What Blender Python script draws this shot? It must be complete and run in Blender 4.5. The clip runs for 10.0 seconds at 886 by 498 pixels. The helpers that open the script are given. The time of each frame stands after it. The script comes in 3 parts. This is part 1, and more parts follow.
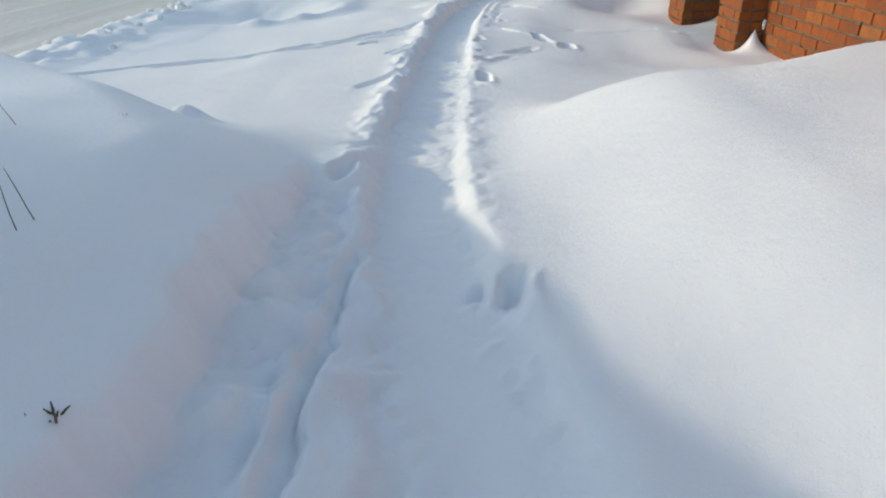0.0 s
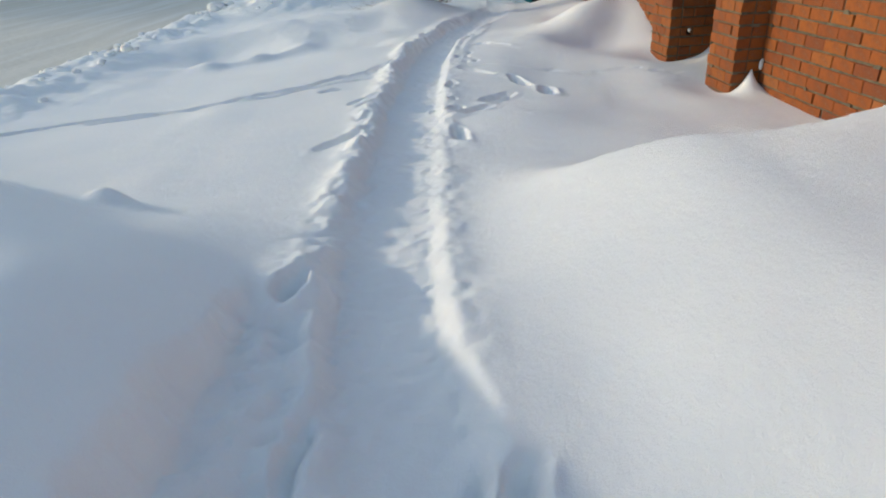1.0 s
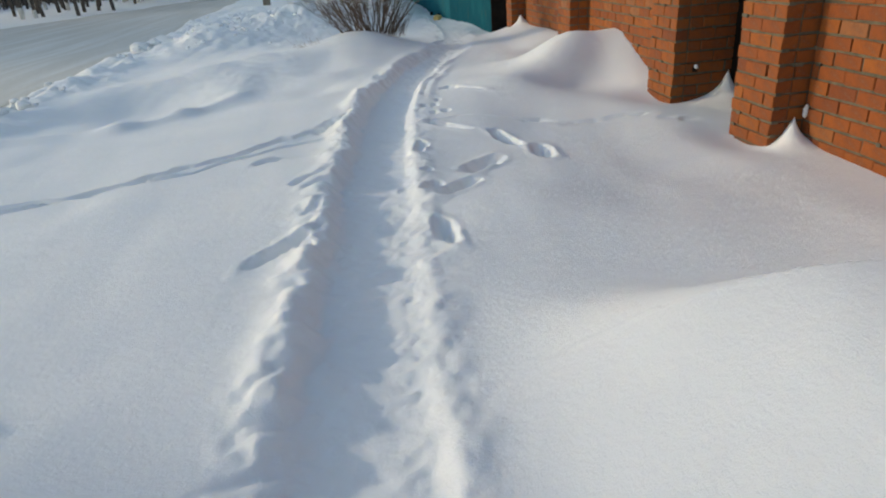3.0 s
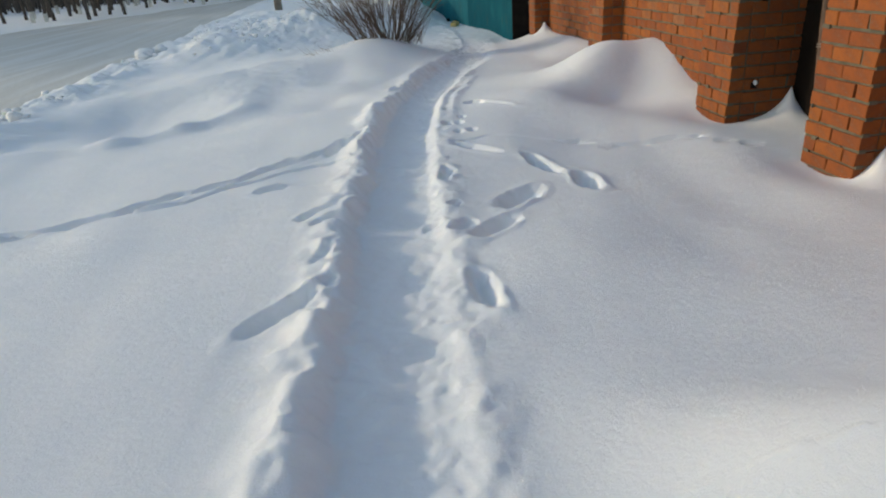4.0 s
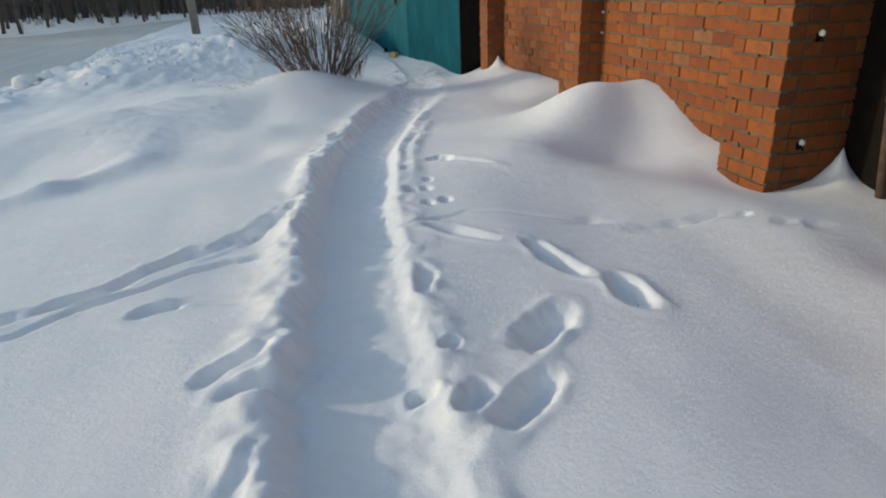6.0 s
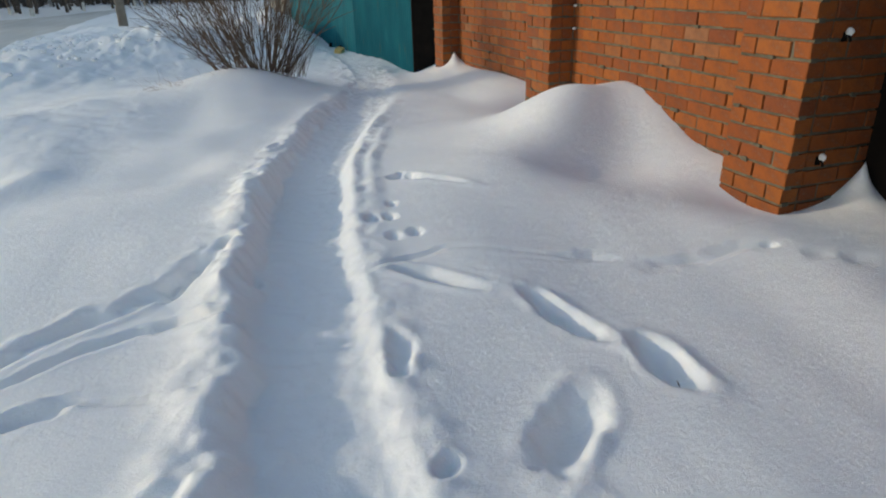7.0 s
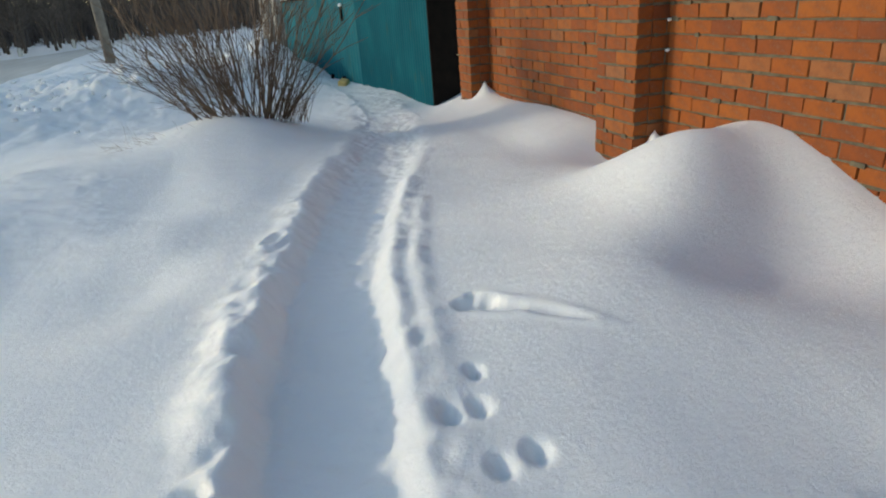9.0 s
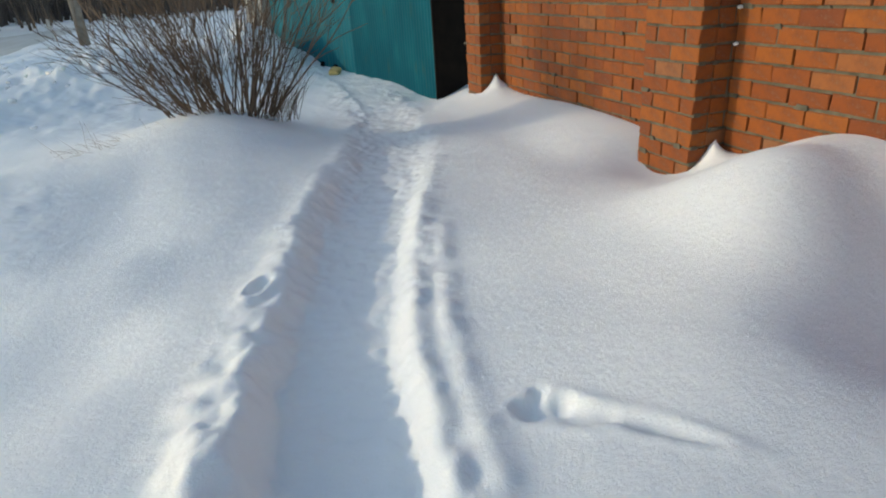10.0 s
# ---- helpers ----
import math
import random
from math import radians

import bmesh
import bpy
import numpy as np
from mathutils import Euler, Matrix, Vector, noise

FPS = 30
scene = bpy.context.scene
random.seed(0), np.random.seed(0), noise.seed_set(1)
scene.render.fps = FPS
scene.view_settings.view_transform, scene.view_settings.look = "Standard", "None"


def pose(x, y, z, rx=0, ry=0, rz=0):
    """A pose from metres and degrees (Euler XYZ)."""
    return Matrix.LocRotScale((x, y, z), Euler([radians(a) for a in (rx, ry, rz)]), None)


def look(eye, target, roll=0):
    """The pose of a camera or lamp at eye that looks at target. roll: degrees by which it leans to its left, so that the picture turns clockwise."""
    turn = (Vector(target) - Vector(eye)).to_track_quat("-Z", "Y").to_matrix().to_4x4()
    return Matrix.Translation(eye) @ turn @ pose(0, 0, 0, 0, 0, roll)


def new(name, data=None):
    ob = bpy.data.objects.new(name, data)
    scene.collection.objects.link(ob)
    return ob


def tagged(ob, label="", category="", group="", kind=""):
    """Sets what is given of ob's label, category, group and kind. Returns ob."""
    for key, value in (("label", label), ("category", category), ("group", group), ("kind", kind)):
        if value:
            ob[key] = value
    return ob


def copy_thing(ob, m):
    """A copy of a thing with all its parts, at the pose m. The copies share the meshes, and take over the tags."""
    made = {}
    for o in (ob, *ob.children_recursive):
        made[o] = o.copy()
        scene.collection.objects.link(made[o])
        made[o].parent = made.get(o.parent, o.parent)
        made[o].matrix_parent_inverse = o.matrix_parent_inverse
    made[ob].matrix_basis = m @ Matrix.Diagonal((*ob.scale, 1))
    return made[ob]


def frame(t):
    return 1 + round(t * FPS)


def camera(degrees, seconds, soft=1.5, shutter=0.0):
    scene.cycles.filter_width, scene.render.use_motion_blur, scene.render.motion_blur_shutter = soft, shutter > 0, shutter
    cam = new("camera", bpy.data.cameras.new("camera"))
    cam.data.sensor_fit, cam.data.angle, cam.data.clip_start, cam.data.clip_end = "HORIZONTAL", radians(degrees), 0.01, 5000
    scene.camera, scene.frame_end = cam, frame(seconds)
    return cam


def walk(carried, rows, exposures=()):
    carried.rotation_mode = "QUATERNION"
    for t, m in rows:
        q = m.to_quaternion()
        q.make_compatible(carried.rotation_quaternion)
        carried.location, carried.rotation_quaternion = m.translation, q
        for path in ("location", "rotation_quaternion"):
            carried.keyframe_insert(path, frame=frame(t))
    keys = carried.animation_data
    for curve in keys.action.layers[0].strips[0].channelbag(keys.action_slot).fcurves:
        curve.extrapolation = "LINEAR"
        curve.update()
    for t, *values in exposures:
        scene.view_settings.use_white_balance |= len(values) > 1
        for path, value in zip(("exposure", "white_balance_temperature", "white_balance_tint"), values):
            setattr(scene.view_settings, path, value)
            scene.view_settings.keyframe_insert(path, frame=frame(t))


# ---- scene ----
cam = camera(71.0, 10.0, 2.0)
METRES, EYE, TILT, LEAN, TURN = 7.72, 1.32, 0.0, 0.0, 2.0
ROWS = [
    (0.0, 0.0, 0.0, 0.0, -1.29, -28.62, 2.36),
    (0.5, -0.0003, 0.0553, 0.005, -3.31, -28.54, 3.17),
    (1.0, 0.003, 0.1039, 0.011, -4.29, -26.93, 3.09),
    (1.5, -0.0042, 0.1539, 0.0128, -4.41, -25.44, 2.59),
    (2.0, -0.0017, 0.1997, 0.0137, -7.61, -25.12, 3.91),
    (3.5, -0.0001, 0.3344, 0.0126, -9.26, -25.34, 4.33),
    (4.0, -0.0029, 0.3787, 0.0104, -8.19, -24.8, 4.12),
    (4.5, -0.0047, 0.4268, 0.01, -9.84, -24.02, 4.96),
    (5.0, -0.0023, 0.4749, 0.0082, -11.52, -23.22, 3.39),
    (5.5, -0.0073, 0.5248, 0.0048, -12.6, -22.59, 2.82),
    (7.0, 0.0046, 0.6711, -0.0023, -19.43, -23.44, 1.54),
    (7.5, 0.013, 0.7231, -0.0044, -20.64, -22.68, 2.23),
    (8.0, 0.0154, 0.7767, -0.0039, -18.71, -22.61, 1.7),
    (8.5, 0.017, 0.8325, -0.001, -19.16, -22.22, 2.86),
    (9.0, 0.0285, 0.8874, -0.0033, -20.15, -21.95, 4.12),
    (9.5, 0.0319, 0.9414, -0.0054, -19.99, -21.64, 3.37),
    (10.0, 0.0391, 0.994, -0.0038, -21.26, -23.38, 3.49),
]
walk(cam, [(t, pose(0, 0, EYE, TILT, LEAN, TURN) @ pose(METRES * x, METRES * y, METRES * z, 90 + pitch, roll, yaw)) for t, x, y, z, yaw, pitch, roll in ROWS],
     [(t, stops, kelvin, tint) for t, stops, kelvin, tint in ((0.0, 0.92, 7450, 9), (1.0, 0.75, 7550, 9), (2.0, 0.64, 7550, 9), (4.5, 0.54, 7450, 9), (7.0, 0.52, 7300, 9), (9.0, 0.61, 7250, 7), (10.0, 0.69, 7250, 7))])

# ---- light ----
SUN_ELEV, SUN_AZ = 15.5, 163.0      # azimuth of the sun, counter-clockwise from +x
world = bpy.data.worlds.new("sky")
scene.world = world
world.use_nodes = True
wn = world.node_tree
sky = wn.nodes.new("ShaderNodeTexSky")
sky.sky_type, sky.sun_disc = "NISHITA", False
sky.sun_elevation, sky.sun_rotation = radians(SUN_ELEV), radians(90 - SUN_AZ)
sky.air_density, sky.dust_density, sky.ozone_density = 1.0, 0.5, 0.7
wn.links.new(sky.outputs[0], wn.nodes["Background"].inputs[0])
wn.nodes["Background"].inputs[1].default_value = 0.15
sun = new("sun", bpy.data.lights.new("sun", "SUN"))
sun.data.energy, sun.data.angle, sun.data.color = 1.04, radians(1.6), (1.0, 0.92, 0.76)
e, a = radians(SUN_ELEV), radians(SUN_AZ)
sun.matrix_world = look((math.cos(e) * math.cos(a) * 30, math.cos(e) * math.sin(a) * 30, math.sin(e) * 30), (0, 0, 0))


# ---- materials ----
def mat(name, rough=0.6, metal=0.0):
    m = bpy.data.materials.new(name)
    m.use_nodes = True
    n = m.node_tree
    b = n.nodes["Principled BSDF"]
    b.inputs["Roughness"].default_value, b.inputs["Metallic"].default_value = rough, metal
    return m, n, b


def tex(n, scale, detail=4.0, coord="Object", stretch=None, rough=0.55):
    c = n.nodes.new("ShaderNodeTexCoord")
    t = n.nodes.new("ShaderNodeTexNoise")
    t.inputs["Scale"].default_value, t.inputs["Detail"].default_value, t.inputs["Roughness"].default_value = scale, detail, rough
    if stretch:
        mp = n.nodes.new("ShaderNodeMapping")
        mp.inputs["Scale"].default_value = stretch
        n.links.new(c.outputs[coord], mp.inputs[0])
        n.links.new(mp.outputs[0], t.inputs["Vector"])
    else:
        n.links.new(c.outputs[coord], t.inputs["Vector"])
    return t.outputs["Fac"]


def ramp(n, fac, stops):
    r = n.nodes.new("ShaderNodeValToRGB")
    while len(r.color_ramp.elements) < len(stops):
        r.color_ramp.elements.new(0.5)
    for el, (p, c) in zip(r.color_ramp.elements, stops):
        el.position, el.color = p, (*c, 1)
    n.links.new(fac, r.inputs[0])
    return r.outputs[0]


def mix(n, fac, a, b, mode="MIX"):
    m = n.nodes.new("ShaderNodeMix")
    m.data_type, m.blend_type = "RGBA", mode
    for sock, v in ((m.inputs[0], fac), (m.inputs[6], a), (m.inputs[7], b)):
        if hasattr(v, "links"):
            n.links.new(v, sock)
        elif isinstance(v, (int, float)):
            sock.default_value = v
        else:
            sock.default_value = (*v, 1)
    return m.outputs[2]


def bump(n, b, height, strength, dist, prev=None):
    k = n.nodes.new("ShaderNodeBump")
    k.inputs["Strength"].default_value, k.inputs["Distance"].default_value = strength, dist
    n.links.new(height, k.inputs["Height"])
    if prev:
        n.links.new(prev, k.inputs["Normal"])
    n.links.new(k.outputs[0], b.inputs["Normal"])
    return k.outputs[0]


def snow_material(name, lo, hi, grain=1.0):
    m, n, b = mat(name, 0.6)
    col = ramp(n, tex(n, 1.3, 5), [(0.3, lo), (0.7, hi)])
    n.links.new(col, b.inputs["Base Color"])
    b.inputs["Subsurface Weight"].default_value = 0.25
    b.inputs["Subsurface Radius"].default_value = (0.03, 0.035, 0.045)
    b.inputs["Subsurface Scale"].default_value = 0.8
    b.inputs["Specular IOR Level"].default_value = 0.25
    p = bump(n, b, tex(n, 9, 4), 0.28 * grain, 0.025)
    p = bump(n, b, tex(n, 48, 5, rough=0.7), 0.5 * grain, 0.008, p)
    bump(n, b, tex(n, 230, 2), 0.6 * grain, 0.0035, p)
    return m


GLINT, n, b = mat("ice crystal", 0.2)
b.inputs["Specular IOR Level"].default_value = 1.0
b.inputs["Base Color"].default_value = (0.9, 0.92, 0.95, 1)

SNOW = snow_material("snow", (0.83, 0.85, 0.87), (0.89, 0.89, 0.89))
CLOD = snow_material("packed snow", (0.78, 0.8, 0.82), (0.88, 0.88, 0.88), 2.0)

ROAD, n, b = mat("snow packed road", 0.55)
dirt = tex(n, 0.9, 6, stretch=(1.3, 0.09, 1))
n.links.new(mix(n, tex(n, 14, 5), ramp(n, dirt, [(0.35, (0.68, 0.69, 0.69)), (0.5, (0.5, 0.475, 0.42)), (0.66, (0.66, 0.67, 0.67))]), (0.6, 0.585, 0.55)), b.inputs["Base Color"])
bump(n, b, tex(n, 9, 6), 0.6, 0.03)

BRICK, n, b = mat("fired brick", 0.85)
oi = n.nodes.new("ShaderNodeObjectInfo")
tone = ramp(n, oi.outputs["Random"], [(0.0, (0.18, 0.042, 0.009)), (0.15, (0.225, 0.053, 0.007)), (0.6, (0.265, 0.066, 0.007)), (0.94, (0.30, 0.083, 0.009)), (1.0, (0.25, 0.105, 0.045))])
tone = mix(n, ramp(n, tex(n, 13, 6, rough=0.65), [(0.42, (0, 0, 0)), (0.74, (0.52, 0.52, 0.52))]), tone, (0.10, 0.034, 0.018))
tone = mix(n, ramp(n, tex(n, 17, 6, rough=0.7), [(0.6, (0, 0, 0)), (0.74, (0.55, 0.55, 0.55))]), tone, (0.17, 0.125, 0.085))
tone = mix(n, ramp(n, tex(n, 55, 3), [(0.62, (0, 0, 0)), (0.72, (0.35, 0.35, 0.35))]), tone, (0.26, 0.17, 0.12))
n.links.new(tone, b.inputs["Base Color"])
bump(n, b, tex(n, 22, 4), 0.5, 0.01, bump(n, b, tex(n, 90, 5), 0.6, 0.005))

MORTAR, n, b = mat("grey mortar", 0.9)
n.links.new(ramp(n, tex(n, 12, 5), [(0.3, (0.065, 0.058, 0.04)), (0.7, (0.15, 0.132, 0.092))]), b.inputs["Base Color"])
bump(n, b, tex(n, 60, 4), 0.7, 0.006)

CORE, n, b = mat("joint cavity", 0.95)
n.links.new(ramp(n, tex(n, 20, 3), [(0.3, (0.05, 0.035, 0.03)), (0.7, (0.09, 0.06, 0.05))]), b.inputs["Base Color"])

TEAL, n, b = mat("teal painted sheet", 0.6)
b.inputs["Specular IOR Level"].default_value = 0.12
c = ramp(n, tex(n, 3.5, 6, stretch=(1, 1, 0.35)), [(0.3, (0.001, 0.088, 0.118)), (0.6, (0.003, 0.125, 0.16)), (0.8, (0.01, 0.165, 0.19))])
c = mix(n, ramp(n, tex(n, 7, 6, stretch=(1, 1, 0.25)), [(0.62, (0, 0, 0)), (0.72, (0.6, 0.6, 0.6))]), c, (0.06, 0.10, 0.05))
n.links.new(c, b.inputs["Base Color"])
bump(n, b, tex(n, 4, 3), 0.4, 0.03)

IRON, n, b = mat("dark brown painted metal", 0.8)
b.inputs["Specular IOR Level"].default_value = 0.12
n.links.new(ramp(n, tex(n, 6, 5), [(0.3, (0.004, 0.003, 0.0025)), (0.7, (0.012, 0.008, 0.006))]), b.inputs["Base Color"])
RUST, n, b = mat("rusty pipe", 0.7)
n.links.new(ramp(n, tex(n, 12, 5), [(0.3, (0.05, 0.03, 0.02)), (0.7, (0.12, 0.072, 0.05))]), b.inputs["Base Color"])
BARK, n, b = mat("bush bark", 0.8)
n.links.new(ramp(n, tex(n, 10, 4), [(0.3, (0.08, 0.05, 0.034)), (0.7, (0.2, 0.135, 0.092))]), b.inputs["Base Color"])
TRUNK, n, b = mat("dark tree bark", 0.9)
n.links.new(ramp(n, tex(n, 5, 5), [(0.3, (0.035, 0.028, 0.025)), (0.7, (0.10, 0.08, 0.07))]), b.inputs["Base Color"])
TWIG, n, b = mat("brown tree twigs", 0.9)
n.links.new(ramp(n, tex(n, 2, 4), [(0.3, (0.07, 0.058, 0.052)), (0.7, (0.125, 0.105, 0.094))]), b.inputs["Base Color"])
LIME, n, b = mat("limewashed bark", 0.9)
n.links.new(ramp(n, tex(n, 5, 5), [(0.3, (0.4, 0.39, 0.37)), (0.7, (0.62, 0.61, 0.6))]), b.inputs["Base Color"])
GREYWOOD, n, b = mat("weathered grey wood", 0.85)
n.links.new(ramp(n, tex(n, 6, 5, stretch=(3, 3, 0.3)), [(0.3, (0.16, 0.15, 0.135)), (0.7, (0.4, 0.38, 0.35))]), b.inputs["Base Color"])
bump(n, b, tex(n, 12, 4, stretch=(4, 4, 0.3)), 0.6, 0.01)
CONCRETE, n, b = mat("concrete", 0.9)
n.links.new(ramp(n, tex(n, 5, 5), [(0.3, (0.13, 0.115, 0.10)), (0.7, (0.22, 0.195, 0.17))]), b.inputs["Base Color"])
STRAW, n, b = mat("pale yellow wood", 0.8)
n.links.new(ramp(n, tex(n, 9, 4), [(0.3, (0.5, 0.36, 0.12)), (0.7, (0.68, 0.52, 0.24))]), b.inputs["Base Color"])


# ---- mesh helpers ----
def part(name, bm, material, parent=None, label=""):
    me = bpy.data.meshes.new(name)
    bm.to_mesh(me)
    bm.free()
    me.materials.append(material)
    ob = new(name, me)
    ob.parent = parent
    return tagged(ob, label)


def box(bm, lo, hi):
    vs = [bm.verts.new((x, y, z)) for x in (lo[0], hi[0]) for y in (lo[1], hi[1]) for z in (lo[2], hi[2])]
    for f in ((0, 1, 3, 2), (4, 6, 7, 5), (0, 4, 5, 1), (2, 3, 7, 6), (0, 2, 6, 4), (1, 5, 7, 3)):
        bm.faces.new([vs[i] for i in f])
    return vs


def tube(bm, pts, radii, sides=5, cap=True):
    """A tapered tube along pts."""
    rings = []
    for i, p in enumerate(pts):
        d = (Vector(pts[min(i + 1, len(pts) - 1)]) - Vector(pts[max(i - 1, 0)])).normalized()
        u = d.orthogonal().normalized()
        v = d.cross(u)
        rings.append([bm.verts.new(Vector(p) + radii[i] * (math.cos(2 * math.pi * k / sides) * u + math.sin(2 * math.pi * k / sides) * v)) for k in range(sides)])
    for r0, r1 in zip(rings, rings[1:]):
        for k in range(sides):
            f = bm.faces.new((r0[k], r0[(k + 1) % sides], r1[(k + 1) % sides], r1[k]))
            f.smooth = True
    if cap:
        bm.faces.new(rings[0][::-1])
        bm.faces.new(rings[-1])


def lump(bm, centre, size, rng, sub=2, rough=0.3):
    """An irregular clod."""
    s = bmesh.ops.create_icosphere(bm, subdivisions=sub, radius=1.0)
    off = Vector((rng.random() * 50, rng.random() * 50, rng.random() * 50))
    for v in s["verts"]:
        k = 1 + rough * noise.noise(v.co * 1.3 + off) + 0.5 * rough * noise.noise(v.co * 3.5 + off)
        v.co = Vector(centre) + Vector((v.co.x * size[0] * k, v.co.y * size[1] * k, v.co.z * size[2] * k))
        for f in v.link_faces:
            f.smooth = True


# ---- the snow: heights ----
LATTICE = {}


def lattice(seed):
    if seed not in LATTICE:
        LATTICE[seed] = np.random.RandomState(seed).rand(256, 256) * 2 - 1
    return LATTICE[seed]


def value_noise(x, y, seed):
    g = lattice(seed)
    xi, yi = np.floor(x).astype(int), np.floor(y).astype(int)
    fx, fy = x - xi, y - yi
    fx, fy = fx * fx * fx * (fx * (fx * 6 - 15) + 10), fy * fy * fy * (fy * (fy * 6 - 15) + 10)
    p = lambda i, j: g[(xi + i) % 256, (yi + j) % 256]
    return (p(0, 0) * (1 - fx) + p(1, 0) * fx) * (1 - fy) + (p(0, 1) * (1 - fx) + p(1, 1) * fx) * fy


def fbm(x, y, seed, octaves=3):
    r = 0
    for k in range(octaves):
        r = r + value_noise(x * 2 ** k + 17.3 * k, y * 2 ** k - 9.1 * k, seed + k) * 0.5 ** k
    return r


def sstep(a, b, x):
    t = np.clip((x - a) / (b - a), 0, 1)
    return t * t * (3 - 2 * t)


def bell(x, y, cx, cy, sx, sy, turn=0.0):
    c, s = math.cos(radians(turn)), math.sin(radians(turn))
    u, v = (x - cx) * c + (y - cy) * s, -(x - cx) * s + (y - cy) * c
    return np.exp(-0.5 * ((u / sx) ** 2 + (v / sy) ** 2))


def seg(x, y, x0, y0, x1, y1):
    """Distance from a stretch, and how far along it."""
    dx, dy = x1 - x0, y1 - y0
    t = np.clip(((x - x0) * dx + (y - y0) * dy) / (dx * dx + dy * dy + 1e-9), 0, 1)
    return np.hypot(x - x0 - t * dx, y - y0 - t * dy), t


# middle line of the trodden path
PATH_Y = (-8, 0, 1.2, 2.2, 2.7, 3.4, 4.55, 5.5, 6.0, 7.0, 7.8, 8.3, 8.85, 9.6, 10.3, 10.9, 11.7, 12.2, 13.0, 14.4, 16.0, 18.0)
PATH_X = (0.4, 0.1, 0.0, -0.14, -0.2, -0.25, -0.21, -0.175, -0.15, -0.08, -0.02, 0.02, 0.09, 0.21, 0.43, 0.62, 0.9, 1.1, 1.35, 1.6, 1.7, 1.6)
# boot prints: start, end, half width, depth
PRINTS_LEFT = [(-0.78, 5.24, -0.52, 5.52, 0.06, 0.11), (-0.65, 6.44, -0.5, 6.56, 0.055, 0.095), (-0.58, 6.31, -0.40, 6.355, 0.045, 0.08),
               (-1.04, 7.08, -0.88, 7.15, 0.05, 0.07), (-0.88, 7.15, -0.56, 7.05, 0.014, 0.022), (-0.63, 2.99, -0.6, 3.17, 0.05, 0.14),
               (-0.55, 5.75, -0.5, 5.95, 0.035, 0.03), (-0.58, 7.83, -0.43, 8.15, 0.065, 0.12), (-0.3, 7.72, -0.26, 7.95, 0.05, 0.05), (-0.02, 10.2, 0.03, 10.32, 0.04, 0.06)]
PRINTS_RIGHT = [(0.2, 5.52, 0.27, 5.24, 0.052, 0.10), (0.2, 6.05, 0.26, 6.16, 0.05, 0.09), (0.31, 5.94, 0.5, 6.18, 0.065, 0.12),
                (0.57, 6.41, 0.74, 6.66, 0.085, 0.11), (0.89, 7.36, 1.03, 7.02, 0.06, 0.10), (1.15, 6.9, 1.19, 6.67, 0.08, 0.12),
                (0.23, 6.94, 0.26, 7.16, 0.045, 0.07), (0.05, 6.19, 0.1, 6.21, 0.04, 0.08), (0.22, 6.44, 0.25, 6.5, 0.03, 0.05), (0.18, 2.06, 0.2, 1.93, 0.065, 0.12),
                (0.06, 2.05, 0.08, 2.0, 0.045, 0.05), (0.42, 7.73, 0.68, 7.51, 0.055, 0.075), (0.73, 9.0, 0.86, 8.9, 0.05, 0.045), (0.84, 8.91, 1.06, 8.70, 0.03, 0.028)]
PAWS = [(0.48, 8.14), (0.6, 8.15), (0.52, 8.40), (0.57, 8.58), (0.42, 8.40)]
# a scuffed dent that runs out in a long shallow scrape
NOTCH = [(0.70, 9.02, 0.055, 0.03), (0.79, 9.0, 0.04, 0.028), (0.75, 9.07, 0.03, 0.02)]
TRAIL_LEFT = [(-4.6, 6.0), (-3.34, 6.79), (-2.7, 6.93), (-2.02, 6.99), (-1.67, 7.19), (-1.45, 7.34), (-1.19, 7.47), (-1.0, 7.66), (-0.79, 7.82), (-0.6, 7.98), (-0.36, 8.3)]
TRAIL_LEFT_B = [(-3.2, 6.7), (-2.3, 6.9), (-1.53, 7.05), (-1.37, 7.25), (-1.07, 7.37), (-0.88, 7.5), (-0.7, 7.57), (-0.54, 7.58), (-0.33, 7.5)]
TRAIL_RIGHT = [(0.31, 7.76), (0.45, 7.83), (0.69, 7.93), (0.92, 7.87), (1.13, 7.75), (1.37, 7.66), (1.67, 7.49), (1.8, 7.48), (2.06, 7.5), (2.24, 7.45)]
TRAIL_RIGHT_B = [(0.88, 7.77), (1.11, 7.67), (1.49, 7.61)]
# the wall runs a little aslant: all of it is laid out straight, then turned about one point
WALL_X, FRONT_X, SLANT = 2.97, 2.72, 0.024
WALL_TURN = pose(FRONT_X, 7.0, 0, 0, 0, math.degrees(math.atan(SLANT))) @ pose(-FRONT_X, -7.0, 0)
PILLARS = [(6.355, 0.504), (7.84, 0.504), (10.723, 0.504), (13.87, 0.378)]    # near edge, width


def road_near(y):
    return np.interp(y, (-60, 0, 8, 14, 20, 26, 40, 60), (-6.5, -5.6, -5.1, -5.15, -5.3, -5.9, -6.8, -7.6))


def road_far(y):
    return np.interp(y, (-60, 0, 27, 34, 41, 50, 60), (-22, -18, -16.5, -15.2, -12.8, -9.6, -7.7))


